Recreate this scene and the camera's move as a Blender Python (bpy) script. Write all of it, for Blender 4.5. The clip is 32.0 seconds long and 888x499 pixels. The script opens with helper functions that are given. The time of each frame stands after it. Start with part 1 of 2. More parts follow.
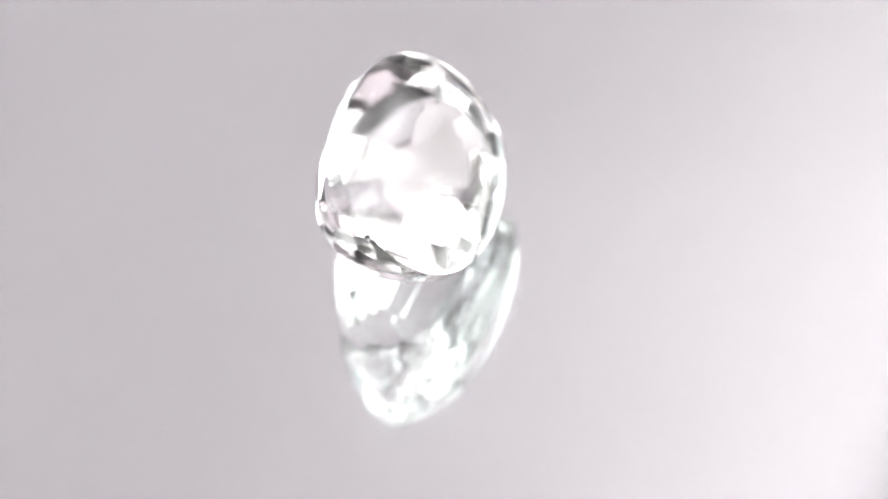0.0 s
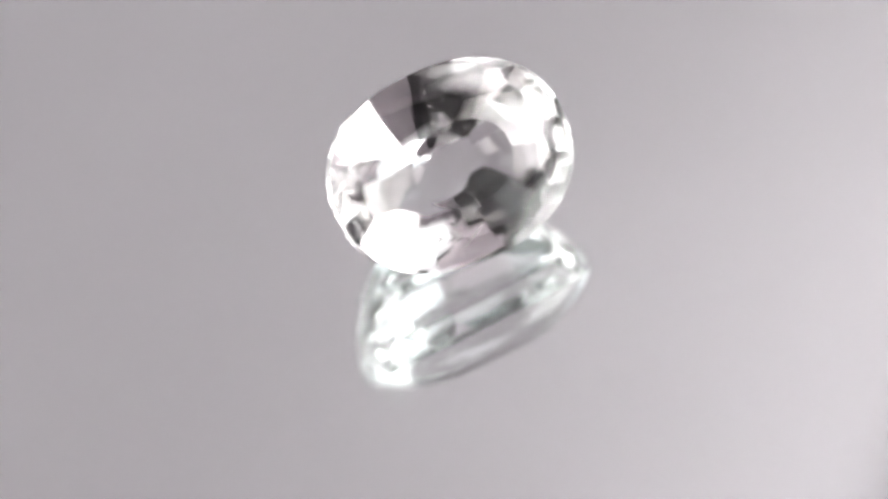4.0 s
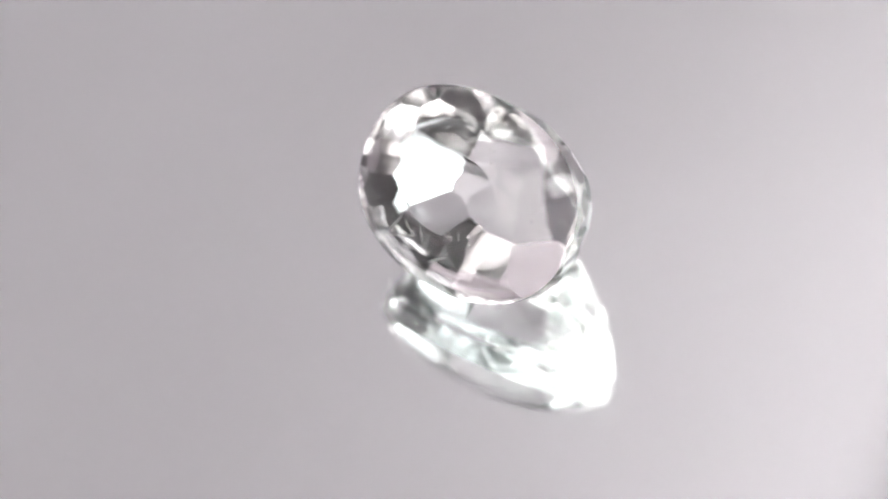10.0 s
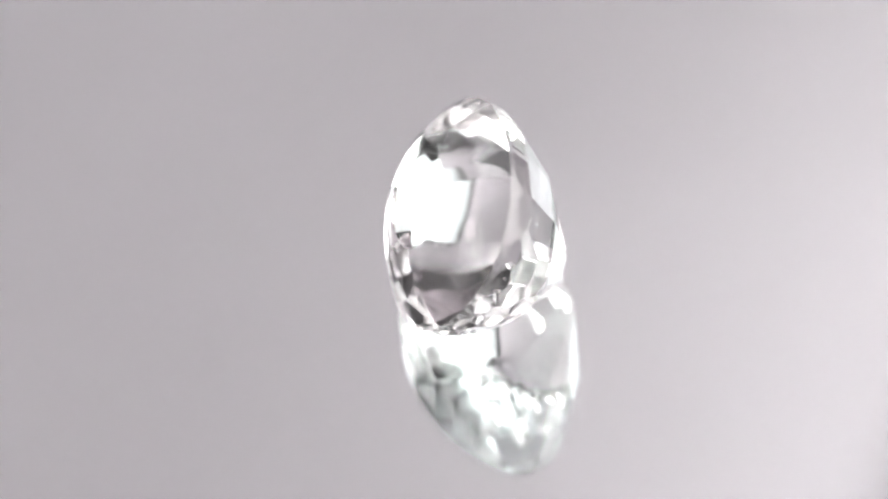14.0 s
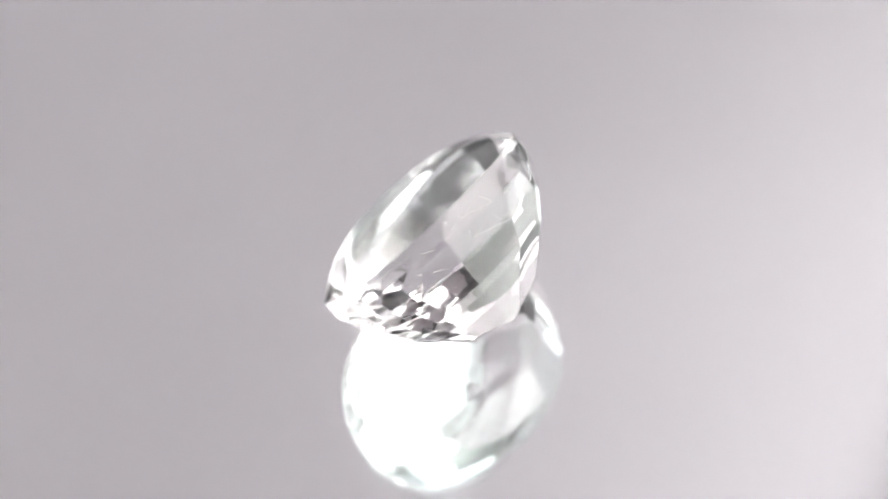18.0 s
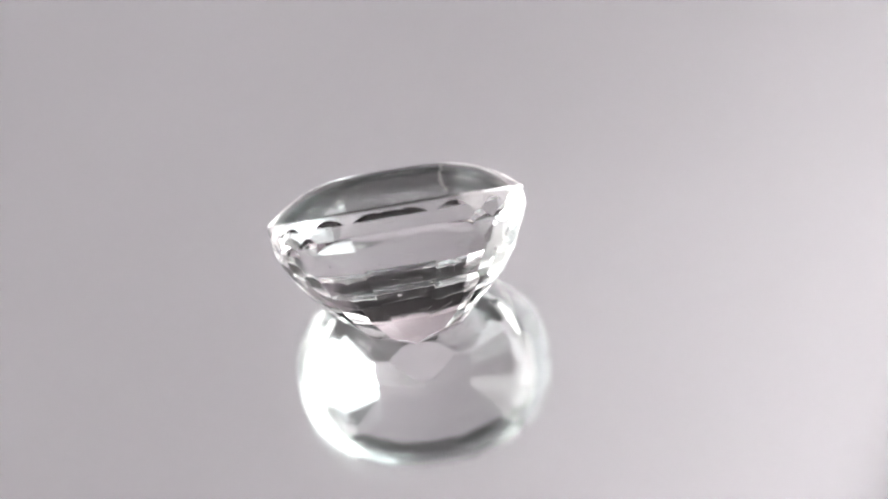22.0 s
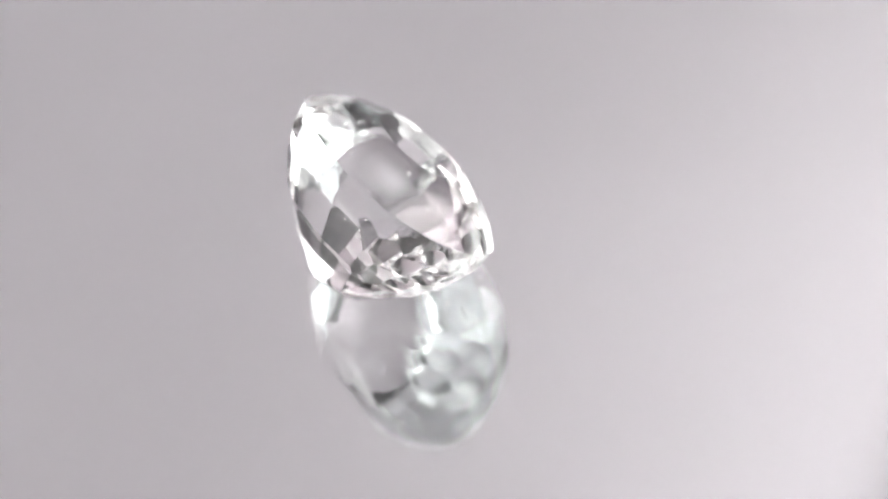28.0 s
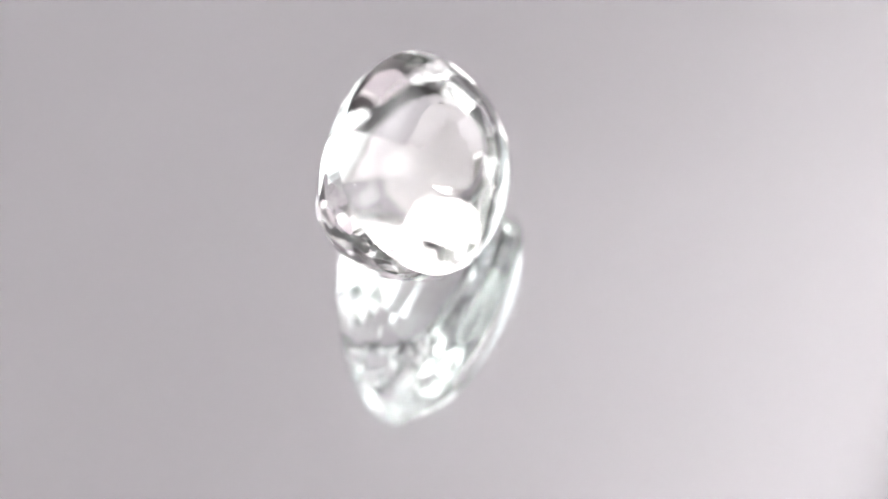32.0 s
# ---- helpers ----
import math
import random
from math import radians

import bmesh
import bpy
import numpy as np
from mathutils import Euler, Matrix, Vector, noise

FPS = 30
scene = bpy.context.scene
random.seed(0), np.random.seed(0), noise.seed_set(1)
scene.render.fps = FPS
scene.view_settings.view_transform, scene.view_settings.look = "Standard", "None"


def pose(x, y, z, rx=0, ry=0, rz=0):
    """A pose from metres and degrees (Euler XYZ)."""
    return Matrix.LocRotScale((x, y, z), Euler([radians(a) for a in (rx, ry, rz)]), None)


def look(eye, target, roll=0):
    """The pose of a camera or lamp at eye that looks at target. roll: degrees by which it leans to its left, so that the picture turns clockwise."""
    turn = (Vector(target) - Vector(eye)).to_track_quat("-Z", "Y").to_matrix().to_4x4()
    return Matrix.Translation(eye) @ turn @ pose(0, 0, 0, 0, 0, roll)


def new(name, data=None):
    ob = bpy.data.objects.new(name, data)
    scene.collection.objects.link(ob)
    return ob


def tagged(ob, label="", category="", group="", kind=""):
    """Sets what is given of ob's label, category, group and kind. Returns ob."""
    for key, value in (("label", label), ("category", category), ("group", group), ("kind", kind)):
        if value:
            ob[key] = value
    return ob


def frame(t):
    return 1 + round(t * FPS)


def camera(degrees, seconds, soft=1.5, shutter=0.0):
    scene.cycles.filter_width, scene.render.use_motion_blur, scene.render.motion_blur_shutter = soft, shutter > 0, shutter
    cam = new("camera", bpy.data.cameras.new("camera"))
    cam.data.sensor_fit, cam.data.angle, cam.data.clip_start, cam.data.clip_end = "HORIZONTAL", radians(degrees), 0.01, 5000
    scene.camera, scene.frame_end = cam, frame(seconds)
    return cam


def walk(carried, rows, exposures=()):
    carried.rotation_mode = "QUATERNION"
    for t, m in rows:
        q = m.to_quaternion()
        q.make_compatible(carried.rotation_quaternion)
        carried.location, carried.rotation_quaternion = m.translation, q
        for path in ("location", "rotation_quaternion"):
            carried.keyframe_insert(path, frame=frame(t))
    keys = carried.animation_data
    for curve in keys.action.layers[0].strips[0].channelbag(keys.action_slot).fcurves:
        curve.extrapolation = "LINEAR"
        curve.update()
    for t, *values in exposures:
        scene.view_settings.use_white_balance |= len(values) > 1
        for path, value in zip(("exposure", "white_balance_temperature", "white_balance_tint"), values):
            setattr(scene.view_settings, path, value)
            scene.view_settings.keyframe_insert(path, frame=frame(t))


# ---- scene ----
A = 0.005                 # half length of the stone
EYE_LIFT, ROLL = 46.403, -9.707
DIST = 0.22115

cam = camera(8.97, 32.0, soft=2.0)
# the lens holds the front of the stone sharp and lets its mirror image go soft
cam.data.dof.use_dof, cam.data.dof.focus_distance, cam.data.dof.aperture_fstop = True, 0.2165, 30.0
_e = radians(EYE_LIFT)
_back = Vector((0, -math.cos(_e), math.sin(_e)))
_aim = Vector((0.000171, 0.000316, 0.000300))
EYE = _aim + _back * DIST
walk(cam, [(0.0, look(EYE, _aim, ROLL)), (32.0, look(EYE, _aim, ROLL))],
     exposures=[(0.0, 0.87), (1.0, 0.82), (2.0, 0.66), (3.0, 0.44), (6.5, 0.41), (9.0, 0.49), (11.0, 0.57), (14.0, 0.58), (18.0, 0.58), (20.0, 0.55), (21.5, 0.53), (23.5, 0.61), (25.0, 0.66), (28.0, 0.60), (32.0, 0.59)])

# light runs to and fro many times inside the stone
scene.cycles.max_bounces, scene.cycles.glossy_bounces, scene.cycles.transmission_bounces = 40, 32, 32

# ---- world: nothing but the dim room beyond the booth ----
world = bpy.data.worlds.new("world")
scene.world = world
world.use_nodes = True
world.node_tree.nodes["Background"].inputs[0].default_value = (0.05, 0.05, 0.055, 1)
world.node_tree.nodes["Background"].inputs[1].default_value = 1.0


# ---- materials ----
def material(name, color, rough=0.5, metal=0.0, **more):
    m = bpy.data.materials.new(name)
    m.use_nodes = True
    b = m.node_tree.nodes["Principled BSDF"]
    b.inputs["Base Color"].default_value = (*color, 1)
    b.inputs["Roughness"].default_value = rough
    b.inputs["Metallic"].default_value = metal
    for k, v in more.items():
        b.inputs[k.replace("_", " ")].default_value = v
    return m


def mottled(m, low, high, scale, bump=0.0, fine=6.0):
    """Colour between low and high by noise at two scales, with a fine relief."""
    nt = m.node_tree
    b = nt.nodes["Principled BSDF"]
    tc = nt.nodes.new("ShaderNodeTexCoord")
    n1, n2 = nt.nodes.new("ShaderNodeTexNoise"), nt.nodes.new("ShaderNodeTexNoise")
    n1.inputs["Scale"].default_value, n2.inputs["Scale"].default_value = scale, scale * fine
    n1.inputs["Detail"].default_value = 4
    mix = nt.nodes.new("ShaderNodeMath")
    mix.operation = "MULTIPLY_ADD"
    mix.inputs[1].default_value = 0.3
    ramp = nt.nodes.new("ShaderNodeValToRGB")
    ramp.color_ramp.elements[0].position, ramp.color_ramp.elements[1].position = 0.35, 1.0
    ramp.color_ramp.elements[0].color, ramp.color_ramp.elements[1].color = (*low, 1), (*high, 1)
    nt.links.new(tc.outputs["Object"], n1.inputs["Vector"])
    nt.links.new(tc.outputs["Object"], n2.inputs["Vector"])
    nt.links.new(n2.outputs[0], mix.inputs[0])
    nt.links.new(n1.outputs[0], mix.inputs[2])
    nt.links.new(mix.outputs[0], ramp.inputs[0])
    nt.links.new(ramp.outputs[0], b.inputs["Base Color"])
    if bump:
        bn = nt.nodes.new("ShaderNodeBump")
        bn.inputs["Strength"].default_value, bn.inputs["Distance"].default_value = bump, 0.001
        nt.links.new(n2.outputs[0], bn.inputs["Height"])
        nt.links.new(bn.outputs[0], b.inputs["Normal"])
    return m


def glowing(name, color, strength, w, h, soft):
    """A diffuser of half width w and half height h that glows most in its middle; soft: the share of it that fades towards the rim."""
    m = material(name, (0.8, 0.8, 0.8))
    nt = m.node_tree
    b = nt.nodes["Principled BSDF"]
    b.inputs["Emission Color"].default_value = (*color, 1)
    tc, xyz = nt.nodes.new("ShaderNodeTexCoord"), nt.nodes.new("ShaderNodeSeparateXYZ")
    nt.links.new(tc.outputs["Object"], xyz.inputs[0])
    total = nt.nodes.new("ShaderNodeMath")
    total.operation, total.inputs[1].default_value = "MULTIPLY", strength
    both = nt.nodes.new("ShaderNodeMath")
    both.operation = "MULTIPLY"
    for k, (socket, half) in enumerate((("X", w), ("Y", h))):
        size, fade = nt.nodes.new("ShaderNodeMath"), nt.nodes.new("ShaderNodeMapRange")
        size.operation = "ABSOLUTE"
        fade.interpolation_type = "SMOOTHSTEP"
        for i, v in ((1, half * (1 - soft)), (2, half), (3, 1.0), (4, 0.12)):
            fade.inputs[i].default_value = v
        nt.links.new(xyz.outputs[socket], size.inputs[0])
        nt.links.new(size.outputs[0], fade.inputs[0])
        nt.links.new(fade.outputs[0], both.inputs[k])
    nt.links.new(both.outputs[0], total.inputs[0])
    nt.links.new(total.outputs[0], b.inputs["Emission Strength"])
    return m


PAPER = mottled(material("white_card", (0.75, 0.70, 0.745), 0.9), (0.725, 0.68, 0.725), (0.765, 0.72, 0.76), 18, 0.1)
GREY = mottled(material("grey_card", (0.494, 0.455, 0.489), 0.9), (0.481, 0.443, 0.476), (0.508, 0.468, 0.503), 18, 0.1)
FELT = mottled(material("dark_felt", (0.03, 0.03, 0.03), 1.0), (0.02, 0.02, 0.022), (0.045, 0.042, 0.042), 120, 0.6)
CRYSTAL = material("crystal", (0.995, 0.989, 0.990), 0.012, 0.0, IOR=1.574, Transmission_Weight=1.0)


def polished(m, slope):
    """Hand-polished facets are never quite flat: a faint waviness at two scales, with slopes of about that many radians."""
    nt = m.node_tree
    tc = nt.nodes.new("ShaderNodeTexCoord")
    add = nt.nodes.new("ShaderNodeMath")
    add.operation = "MULTIPLY_ADD"
    add.inputs[1].default_value = 0.12
    for scale, socket in ((500.0, 2), (2300.0, 0)):
        n = nt.nodes.new("ShaderNodeTexNoise")
        n.inputs["Scale"].default_value, n.inputs["Detail"].default_value = scale, 1.0
        nt.links.new(tc.outputs["Object"], n.inputs["Vector"])
        nt.links.new(n.outputs[0], add.inputs[socket])
    bn = nt.nodes.new("ShaderNodeBump")
    bn.inputs["Strength"].default_value, bn.inputs["Distance"].default_value = 1.0, slope * 0.001
    nt.links.new(add.outputs[0], bn.inputs["Height"])
    nt.links.new(bn.outputs[0], nt.nodes["Principled BSDF"].inputs["Normal"])
    return m


polished(CRYSTAL, 0.018)
GIRDLE = material("ground_girdle", (0.97, 0.98, 0.975), 0.12, 0.0, IOR=1.59, Transmission_Weight=1.0)
PLATE = material("mirror_glass", (0.985, 0.997, 0.99), 0.0, 0.0, IOR=1.52, Transmission_Weight=1.0)
SILVER = material("silvering", (0.880, 0.934, 0.928), 0.056, 1.0)
PLASTIC = mottled(material("black_plastic", (0.02, 0.02, 0.02), 0.45), (0.015, 0.015, 0.016), (0.03, 0.03, 0.03), 300, 0.3)
LAMP_BODY = mottled(material("grey_lamp_shell", (0.2, 0.2, 0.2), 0.5), (0.16, 0.16, 0.16), (0.24, 0.24, 0.24), 60, 0.1)
NEEDLE = material("pale_needle", (0.85, 0.85, 0.82), 0.25, 0.0, IOR=1.9, Transmission_Weight=0.6)
BUBBLE = material("air_bubble", (1, 1, 1), 0.0, 0.0, IOR=0.63, Transmission_Weight=1.0)
SMEAR = material("dried_smear", (0.85, 0.84, 0.85), 0.5, 0.0, Alpha=0.08)


# ---- meshes ----
def part(name, bm, mat, parent=None, label=""):
    me = bpy.data.meshes.new(name)
    bm.to_mesh(me)
    bm.free()
    me.materials.append(mat)
    ob = new(name, me)
    if parent is not None:
        ob.parent = parent
    if label:
        tagged(ob, label)
    return ob


def block(lo, hi, bevel=0.0):
    bm = bmesh.new()
    bmesh.ops.create_cube(bm, size=1)
    c = [(l + h) / 2 for l, h in zip(lo, hi)]
    for v in bm.verts:
        v.co = Vector(c) + Vector([v.co[i] * (hi[i] - lo[i]) for i in range(3)])
    if bevel:
        bmesh.ops.bevel(bm, geom=bm.edges[:], offset=bevel, segments=3, affect="EDGES", profile=0.5)
    return bm


def disc(radius, z0, z1, segments=128, bevel=0.0):
    bm = bmesh.new()
    bmesh.ops.create_cone(bm, cap_ends=True, segments=segments, radius1=radius, radius2=radius, depth=z1 - z0)
    for v in bm.verts:
        v.co.z += (z0 + z1) / 2
    if bevel:
        rim = [e for e in bm.edges if len(e.link_faces) == 2 and abs(e.verts[0].co.z - e.verts[1].co.z) < 1e-7]
        bmesh.ops.bevel(bm, geom=rim, offset=bevel, segments=3, affect="EDGES", profile=0.5)
    return bm


def rod(bm, p, q, radius):
    """A thin six-sided rod from p to q, pointed at its ends."""
    axis = (q - p).normalized()
    u = axis.orthogonal().normalized()
    v = axis.cross(u)
    rings = [[bm.verts.new(p + (q - p) * f + (u * math.cos(a) + v * math.sin(a)) * radius * k) for a in (math.pi / 3 * i for i in range(6))]
             for f, k in ((0, 0.3), (0.15, 1), (0.85, 0.9), (1, 0.3))]
    for r0, r1 in zip(rings, rings[1:]):
        for i in range(6):
            bm.faces.new((r0[i], r0[(i + 1) % 6], r1[(i + 1) % 6], r1[i]))
    bm.faces.new(rings[0][::-1])
    bm.faces.new(rings[-1])


# ---- the booth: white card on three sides, dark cloth round the lens ----
X0, X1, Y0, Y1, Z1, T = -0.215, 0.215, -0.32, 0.18, 0.34, 0.004
FLOOR_Z = -0.030
SPLIT = 0.09            # south of this line the lining is dark
PALE, WHITE, DARK = "plain matt light grey card behind the turntable", "plain matt white card panel of the booth", "matt dark cloth lining of the booth"
for name, lo, hi, mat in (
        ("floor", (X0, Y0, FLOOR_Z - T), (X1, Y1, FLOOR_Z), PAPER),
        ("ceiling_north", (X0, SPLIT, Z1), (X1, Y1, Z1 + T), PAPER),
        ("ceiling_south", (X0, Y0, Z1), (X1, SPLIT, Z1 + T), FELT),
        ("wall_north", (X0, Y1, 0.033), (X1, Y1 + T, Z1 + T), GREY),
        ("wall_north_foot", (X0, Y1, FLOOR_Z - T), (X1, Y1 + T, 0.033), FELT),
        ("wall_west", (X0 - T, Y0, FLOOR_Z - T), (X0, Y1, Z1 + T), PAPER),
        ("wall_east", (X1, Y0, FLOOR_Z - T), (X1 + T, Y1, Z1 + T), PAPER),
        ("wall_south", (X0 - T, Y0 - T, FLOOR_Z - T), (X1 + T, Y0, Z1 + T), FELT)):
    tagged(part(name, block(lo, hi), mat), DARK if mat is FELT else PALE if mat is GREY else WHITE, "wall", kind="structure")


# ---- lamps ----
def lamp_panel(at, aim, width, height, color, strength, label, hung=False, soft=0.4):
    """A flat lamp with a shell, a rim and a glowing diffuser that faces aim."""
    root = new("lamp_panel")
    root.matrix_basis = look(at, aim)
    tagged(root, label, "lamp", "lamps round the turntable")
    w, h = width / 2, height / 2
    part("shell", block((-w - 0.006, -h - 0.006, 0.001), (w + 0.006, h + 0.006, 0.018), 0.003), LAMP_BODY, root)
    for lo, hi in (((-w - 0.006, h, -0.003), (w + 0.006, h + 0.006, 0.0008)), ((-w - 0.006, -h - 0.006, -0.003), (w + 0.006, -h, 0.0008)),
                   ((-w - 0.006, -h, -0.003), (-w, h, 0.0008)), ((w, -h, -0.003), (w + 0.006, h, 0.0008))):
        part("rim", block(lo, hi), LAMP_BODY, root)
    if hung:
        back = root.matrix_basis.inverted()
        for side in (-0.6, 0.6):
            p = root.matrix_basis @ Vector((w * side, 0, 0.017))
            bm = bmesh.new()
            rod(bm, back @ p, back @ Vector((p.x, p.y, Z1 + 0.001)), 0.0022)
            part("hanger", bm, LAMP_BODY, root, "thin grey rod up to the ceiling")
    part("diffuser", block((-w, -h, -0.0015), (w, h, 0.0006)), glowing("lamp_diffuser", color, strength, w, h, soft), root, "glowing white diffuser, dimmer towards its rim")
    return root


WARM, COOL = (1.0, 0.96, 0.945), (0.975, 0.985, 1.0)
lamp_panel((0.190, 0.000, 0.165), (0.0, 0.000, 0.165), 0.300, 0.310, (1.0, 0.955, 0.93), 4.2, "tall bright white window-like lamp panel beside the turntable", soft=0.35)
lamp_panel((-0.192, -0.080, 0.235), (0.0, -0.080, 0.235), 0.340, 0.180, (1.0, 0.925, 0.915), 1.0, "broad softly glowing side panel of the booth", soft=0.6)
lamp_panel((-0.162, 0.024, 0.188), (0.0, 0.024, 0.188), 0.070, 0.090, (1.0, 0.94, 0.93), 2.8, "small upright white lamp panel beside the turntable", hung=True)
# unseen lamp, added only to brighten the back card towards its upper right
lamp_panel((0.103, 0.148, 0.254), (0.045, 0.180, 0.200), 0.066, 0.056, WARM, 16.0, "added unseen lamp panel that brightens the back card", hung=True)
lamp_panel((0.100, 0.095, 0.136), (0.0, 0.0, 0.0), 0.125, 0.140, COOL, 3.3, "large soft white lamp panel behind the turntable", hung=True, soft=1.0)
lamp_panel((0.080, -0.125, 0.260), (0.0, 0.0, 0.0), 0.120, 0.090, COOL, 2.9, "soft white lamp panel above the lens", hung=True, soft=0.6)
lamp_panel((-0.120, -0.105, 0.240), (0.0, 0.0, 0.0), 0.090, 0.090, (1.0, 0.93, 0.92), 0.9, "dim soft lamp panel above the lens", hung=True, soft=0.6)

# ---- turntable with a mirror plate ----
PLATE_T = 0.00105
turntable = new("turntable")
turntable.location = (0, 0, FLOOR_Z)
tagged(turntable, "round turntable with a glass mirror on a black base", "turntable")
part("base", disc(0.060, 0.0, 0.018, bevel=0.002), PLASTIC, turntable, "low black plastic base")
platter = new("platter")
platter.location = (0, 0, 0)
tagged(platter, "round silvered mirror plate turning on its base", "mirror")
part("tray", disc(0.082, -0.0115, -0.0030, bevel=0.001), PLASTIC, platter, "black plastic tray")
part("glass", disc(0.080, -0.0029, 0.0, bevel=0.0003), PLATE, platter, "clear glass plate with a faint green cast")
part("silvering", disc(0.0797, -PLATE_T - 0.0005, -PLATE_T), SILVER, platter, "silvered mirror layer")


def smear(points, width):
    """A thin dried mark on the glass along the points, in millimetres."""
    bm = bmesh.new()
    rng = random.Random(3)
    pts = [Vector((x * 0.001, y * 0.001, 0.000004)) for x, y in points]
    fine = []
    for p, q in zip(pts, pts[1:]):
        fine += [p.lerp(q, k / 6) for k in range(6)]
    fine.append(pts[-1])
    rows = []
    for i, p in enumerate(fine):
        d = (fine[min(i + 1, len(fine) - 1)] - fine[max(i - 1, 0)]).normalized()
        side = Vector((-d.y, d.x, 0)) * width * 0.001 * rng.uniform(0.3, 1.1) * min(1, 0.3 + i / 3, 0.3 + (len(fine) - 1 - i) / 3)
        rows.append([bm.verts.new(p + side * k + Vector((0, 0, h))) for k, h in ((-1, 0), (0, 0.000008), (1, 0))])
    for a, b in zip(rows, rows[1:]):
        for k in range(2):
            bm.faces.new((a[k], a[k + 1], b[k + 1], b[k]))
    part("smear", bm, SMEAR, platter, "faint curled smear on the mirror")


smear(((1.40, -8.75), (1.37, -9.2), (1.45, -9.55), (1.70, -9.97), (1.95, -10.2)), 0.11)
smear(((2.3, -10.3), (2.75, -10.25), (3.02, -9.9), (3.06, -9.45)), 0.07)
for x, y in ((-4.4, -7.9), (-11.2, 2.5), (6.5, 9.2), (-8.3, -5.8)):
    smear(((x, y), (x + 0.08, y + 0.05), (x + 0.14, y + 0.02)), 0.06)

# ---- the stone ----
B, TABLE, G, DP, SE = 0.7803, 0.412, 0.034, 1.004, 0.8975
ROUND_END, FLAT_SIDE = 1.662, 1.4525   # how full the pavilion is at its ends and on its long sides
K = 2 / SE
CULET = Vector((0.0, 0.08, -G / 2 - 1.04))


def outline(a):
    c, s = math.cos(a), math.sin(a)
    return math.copysign(abs(c) ** SE, c), B * math.copysign(abs(s) ** SE, s)


def flank(a, r, z, slope_r, slope_z):
    """The plane that touches the stone at the angle a, where its outline is r times the girdle's; slope_r, slope_z: its normal in section."""
    x, y = outline(a)
    gx, gy = math.copysign(abs(x) ** (K - 1), x), math.copysign(abs(y / B) ** (K - 1), y) / B
    n = Vector((gx * slope_r, gy * slope_r, slope_z)).normalized()
    return n, n.dot(Vector((x * r, y * r, z)))


def mirrored(angles):
    """The angles, in degrees, repeated in all four quarters of the oval."""
    return sorted({round(v % 360, 2) for a in angles for v in (a, -a, 180 - a, 180 + a)})


def stone_planes():
    """Facet planes (kind, normal, distance) below the crown, for a stone of half length 1 with its girdle at z = 0."""
    planes = [("top", Vector((0, 0, 1)), G / 2)]

    def bowl(angles, s, full, kind):
        r = (1 - s ** full) ** (1 / full)
        for a in angles:
            planes.append((kind, *flank(radians(a), r, -G / 2 - DP * s, r ** (full - 1), -s ** (full - 1) / DP)))

    for i in range(96):
        planes.append(("girdle", *flank(radians(3.75 * i), 1.0, 0, 1, 0)))
    # pavilion: long steps on the long sides, lozenges round the ends, mains that meet in a blunt point
    for k in range(4):
        bowl(mirrored((0, 16.16, 32.31, 48.47) if k % 2 else (8.08, 24.23, 40.39)), 0.0496 + 0.2202 * k, ROUND_END, "pavilion")
    for depth in (0.020, 0.368, 0.740):
        bowl(mirrored((83.37, 90)), depth, FLAT_SIDE, "step_facet")
        bowl(mirrored((63.48,)), depth, 1.468, "step_facet")
    for a in mirrored((32.42, 90)):
        x, y = outline(radians(a))
        foot = Vector((x * 0.517, y * 0.517, -G / 2 - DP * (0.7965 if a in (90, 270) else 0.860)))
        gx, gy = math.copysign(abs(x) ** (K - 1), x), math.copysign(abs(y / B) ** (K - 1), y) / B
        out = Vector((gx, gy, 0)).normalized()
        run = out.dot(foot) - out.dot(CULET)
        n = (out * (foot.z - CULET.z) - Vector((0, 0, run))).normalized()
        planes.append(("main_facet", n, n.dot(CULET)))
    return planes


def crown_height(r):
    """The crown rises steeply at the girdle and more and more gently up to the table."""
    return G / 2 + 0.294 * (1 - max(r, TABLE) ** 3.133)


def worn(p, r):
    """How far a soft-edged crown facet, one of 28 in each of two staggered rows, lies inside the full curve."""
    turn = 28 * math.atan2(p.y / B, p.x) / math.tau + (0.5 if r > 0.70 else 0.0)
    near = abs(turn - round(turn)) * math.tau / 28
    flat = math.cos(math.pi / 28) / math.cos(near)
    return 1 - 0.5 * (1 - flat) * min(1, (1 - r) / 0.06, (r - TABLE) / 0.06, abs(r - 0.70) / 0.04)


def crown(rim, put, rings=24):
    """The smooth crown over the rim, a polygon that runs round the girdle's upper edge, and the flat table that it holds."""
    bm, flat = bmesh.new(), bmesh.new()
    rows = []
    for k in range(rings + 1):
        r = 1 - (1 - TABLE) * k / rings
        rows.append([bm.verts.new(put @ Vector((p.x * r * worn(p, r), p.y * r * worn(p, r), crown_height(r) if k else p.z))) for p in rim])
    for low, high in zip(rows, rows[1:]):
        for i in range(len(rim)):
            j = (i + 1) % len(rim)
            bm.faces.new((low[i], low[j], high[j], high[i])).smooth = True
    flat.faces.new([flat.verts.new(v.co) for v in rows[-1]])
    return bm, flat


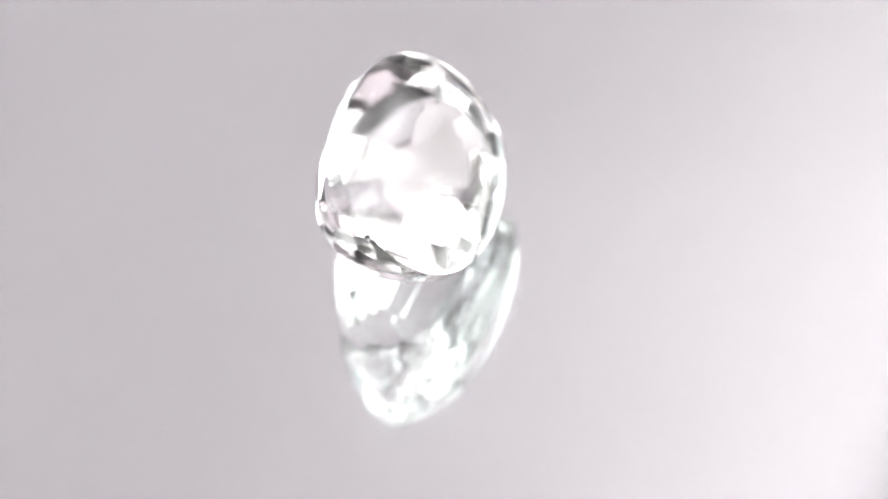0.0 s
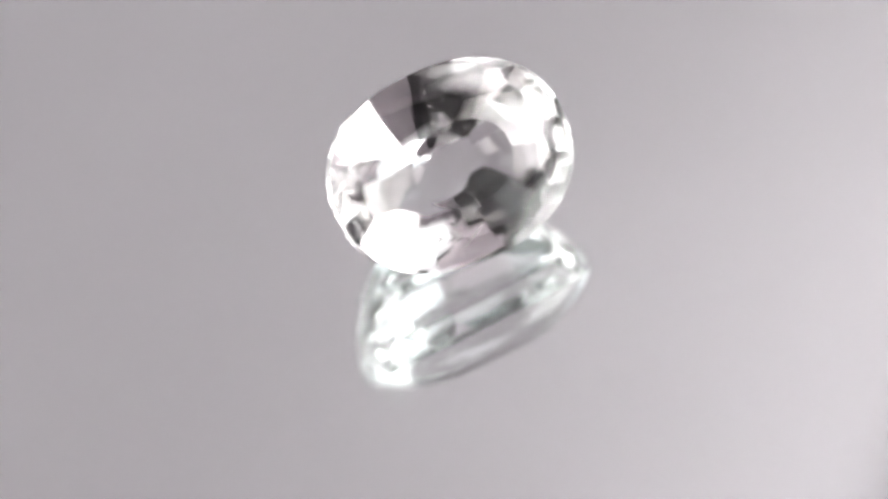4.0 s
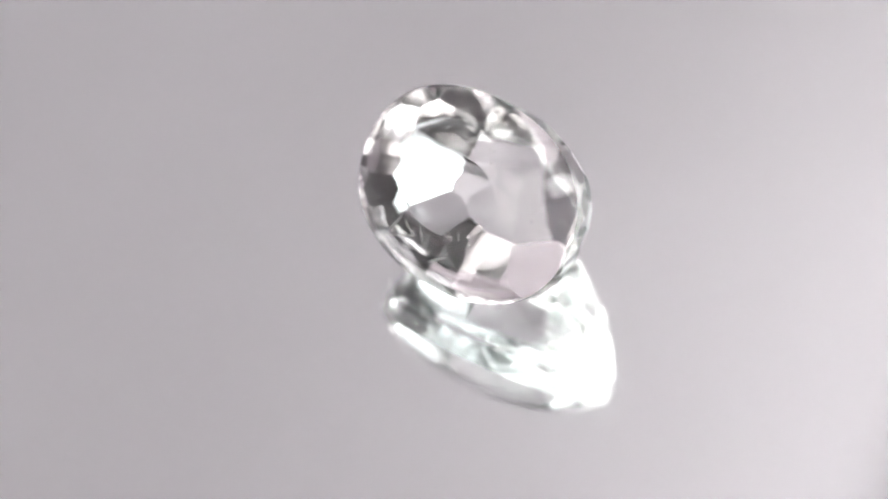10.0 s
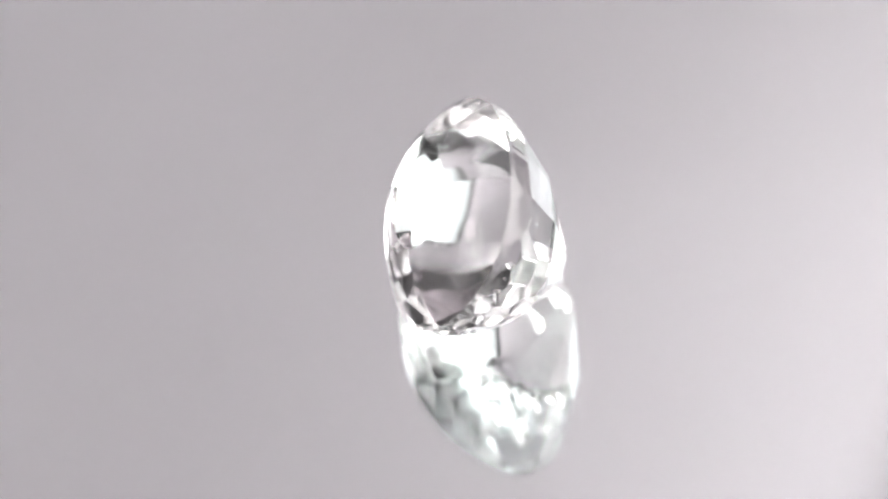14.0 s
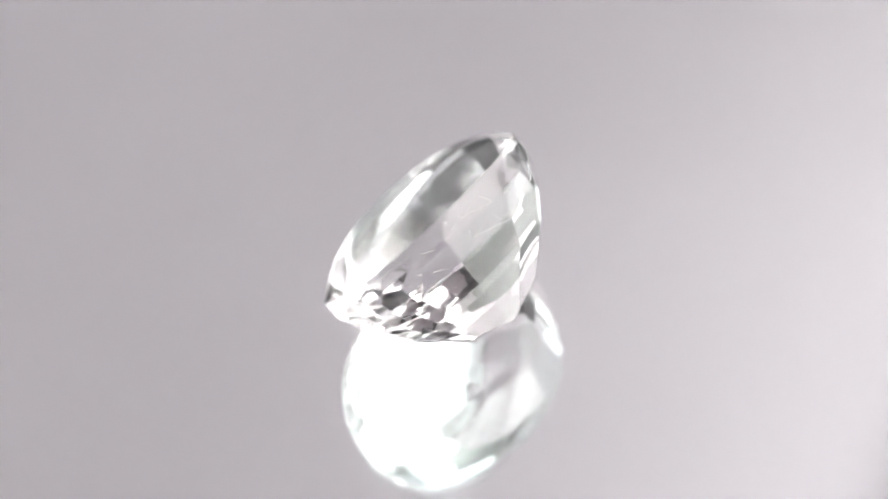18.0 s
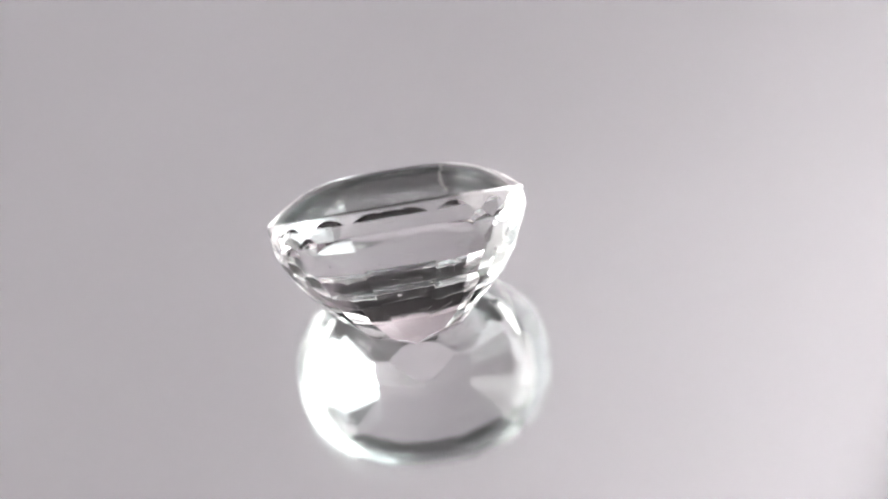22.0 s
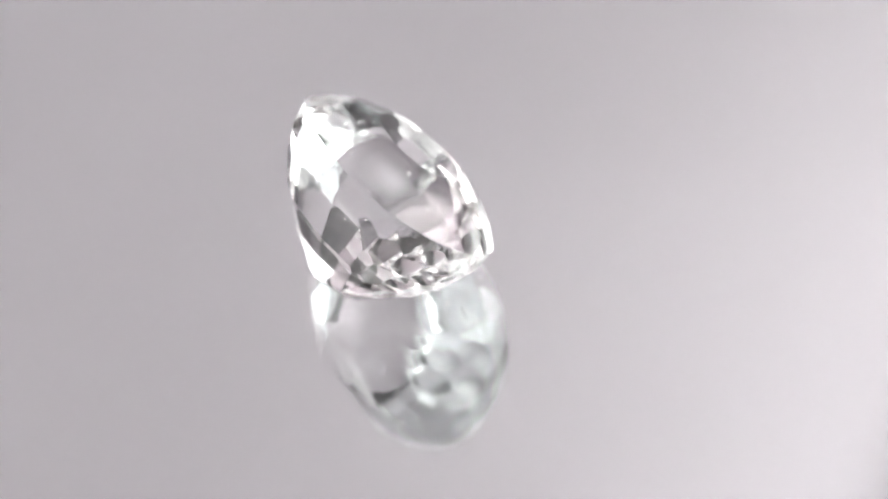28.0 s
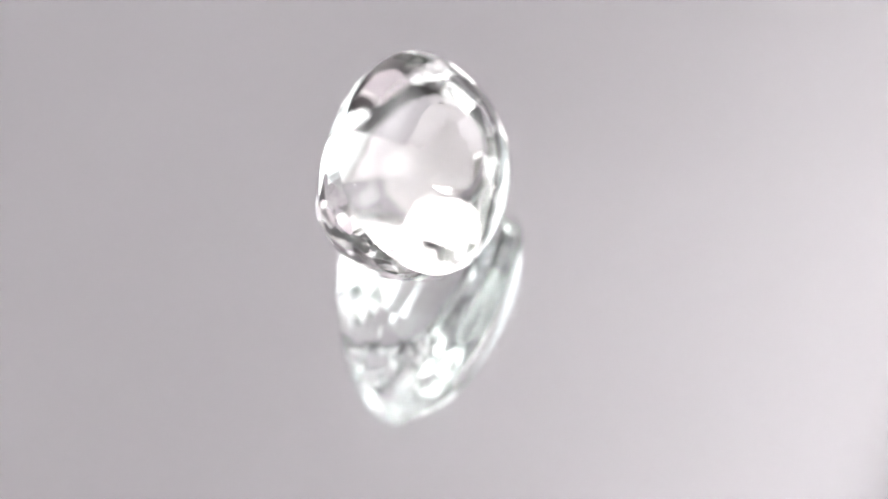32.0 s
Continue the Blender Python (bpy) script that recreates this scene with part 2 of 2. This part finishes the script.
def cut_stone(planes):
    """The polygons of the solid that lies behind all the planes."""
    faces = []
    for i, (kind, n, d) in enumerate(planes):
        u = n.orthogonal().normalized()
        v = n.cross(u)
        poly = [n * d + u * a + v * b for a, b in ((4, 4), (-4, 4), (-4, -4), (4, -4))]
        for j, (_, m, e) in enumerate(planes):
            if j == i or not poly:
                continue
            cut = []
            for p, q in zip(poly, poly[1:] + poly[:1]):
                a, b = p.dot(m) - e, q.dot(m) - e
                if a <= 1e-9:
                    cut.append(p)
                if (a < -1e-9 and b > 1e-9) or (a > 1e-9 and b < -1e-9):
                    cut.append(p + (q - p) * (a / (a - b)))
            poly = cut
        if len(poly) > 2:
            faces.append((kind, poly))
    return faces


def facets(polys, put):
    """One mesh of the polygons, their corners joined."""
    bm = bmesh.new()
    known = {}
    for poly in polys:
        ring = []
        for p in poly:
            key = tuple(round(c * 20000) for c in p)
            if key not in known:
                known[key] = bm.verts.new(put @ Vector([c / 20000 for c in key]))
            if known[key] not in ring:
                ring.append(known[key])
        if len(ring) > 2:
            bm.faces.new(ring)
    return bm


def gemstone():
    root = new("gemstone")
    tagged(root, "clear oval faceted gemstone lying tilted on a mirror", "gemstone")
    planes = stone_planes()
    faces = cut_stone(planes)

    def inside(p, margin=0.035):
        return all(n.dot(p) < d - margin for kind, n, d in planes if kind != "top") and p.z < crown_height(math.hypot(p.x, p.y / B)) - margin

    tip = pose(0, 0, 0, 46.98, 0, 0) @ pose(0, 0, 0, 0, 3.0563, 0)
    low = min((tip @ p).z for _, poly in faces for p in poly)
    put = Matrix.Diagonal((A, A, A, 1)) @ Matrix.Translation((0, 0, -low + 0.002)) @ tip
    rim = [Vector([round(c * 20000) / 20000 for c in p]) for p in next(poly for kind, poly in faces if kind == "top")]
    sides, flat = crown([p for i, p in enumerate(rim) if p != rim[i - 1]], put)
    part("crown", sides, CRYSTAL, root, "smooth low crown with no sharp edges")
    part("table", flat, CRYSTAL, root, "large flat polished table facet")
    part("girdle", facets([poly for kind, poly in faces if kind == "girdle"], put), GIRDLE, root, "thin pale girdle")
    pavilion = part("pavilion", facets([poly for kind, poly in faces if kind == "pavilion"], put), CRYSTAL, root, "deep rounded pavilion of many small facets")
    # the long steps and the mains that meet in the point can be told apart
    for kind, poly in faces:
        if kind in ("step_facet", "main_facet"):
            part(kind, facets([poly], put), CRYSTAL, pavilion)
    # fine needles under the crown and strings of tiny bubbles, all inside the stone
    rng = random.Random(7)
    for way in (((-0.417, -0.345, -0.112), (-0.511, -0.48, -0.216)), ((-0.546, -0.50, -0.24), (-0.323, -0.443, -0.157)),
                ((-0.372, -0.357, -0.109), (-0.359, -0.388, -0.126), (-0.277, -0.424, -0.141), (-0.355, -0.457, -0.169)),
                ((-0.124, -0.53, -0.19), (0.047, -0.45, -0.126)), ((-0.30, -0.37, -0.30), (-0.22, -0.44, -0.24))):
        bm = bmesh.new()
        way = [Vector(p) for p in way]
        for p, q in zip(way, way[1:]):
            if not (inside(p) and inside(q)):
                continue
            rod(bm, put @ p, put @ q, A * 0.0042)
        part("needle", bm, NEEDLE, root, "fine pale needle inside the stone")
    for centre, spread, count in (((-0.50, 0.22, 0.06), 0.07, 14), ((-0.52, 0.34, -0.17), 0.10, 7), ((0.03, -0.34, -0.09), 0.06, 7), ((-0.2, 0.3, -0.3), 0.22, 6), ((0.05, 0.36, -0.22), 0.17, 14), ((0.48, 0.05, -0.2), 0.07, 10), ((-0.1, -0.2, -0.45), 0.15, 9)):
        bm = bmesh.new()
        for _ in range(count):
            at = Vector(centre) + Vector([rng.gauss(0, spread) for _ in range(3)]) * 0.7
            size = A * rng.uniform(0.003, 0.008)
            if not inside(at):
                continue
            bmesh.ops.create_icosphere(bm, subdivisions=2, radius=size, matrix=Matrix.Translation(put @ at))
        for f in bm.faces:
            f.smooth = True
        part("bubble_cluster", bm, BUBBLE, root, "cluster of tiny bubbles inside the stone")
    return root


stone = gemstone()


# ---- motion: the mirror and the stone turn together, clockwise seen from above ----
def motions():
    step = 0.5
    spot = Vector((0.001452, 0.00051, 0))
    stone_rows, plate_rows = [], []
    for i in range(65):
        t = i * step
        a = -11.3306 * (t - 6.5)
        q = pose(0, 0, 0, 0, 0, a)
        at = q @ spot
        stone_rows.append((t, pose(at.x, at.y, 0, 0, 0, a + -8.8505)))
        plate_rows.append((t, q))
    walk(stone, stone_rows)
    walk(platter, plate_rows)


motions()
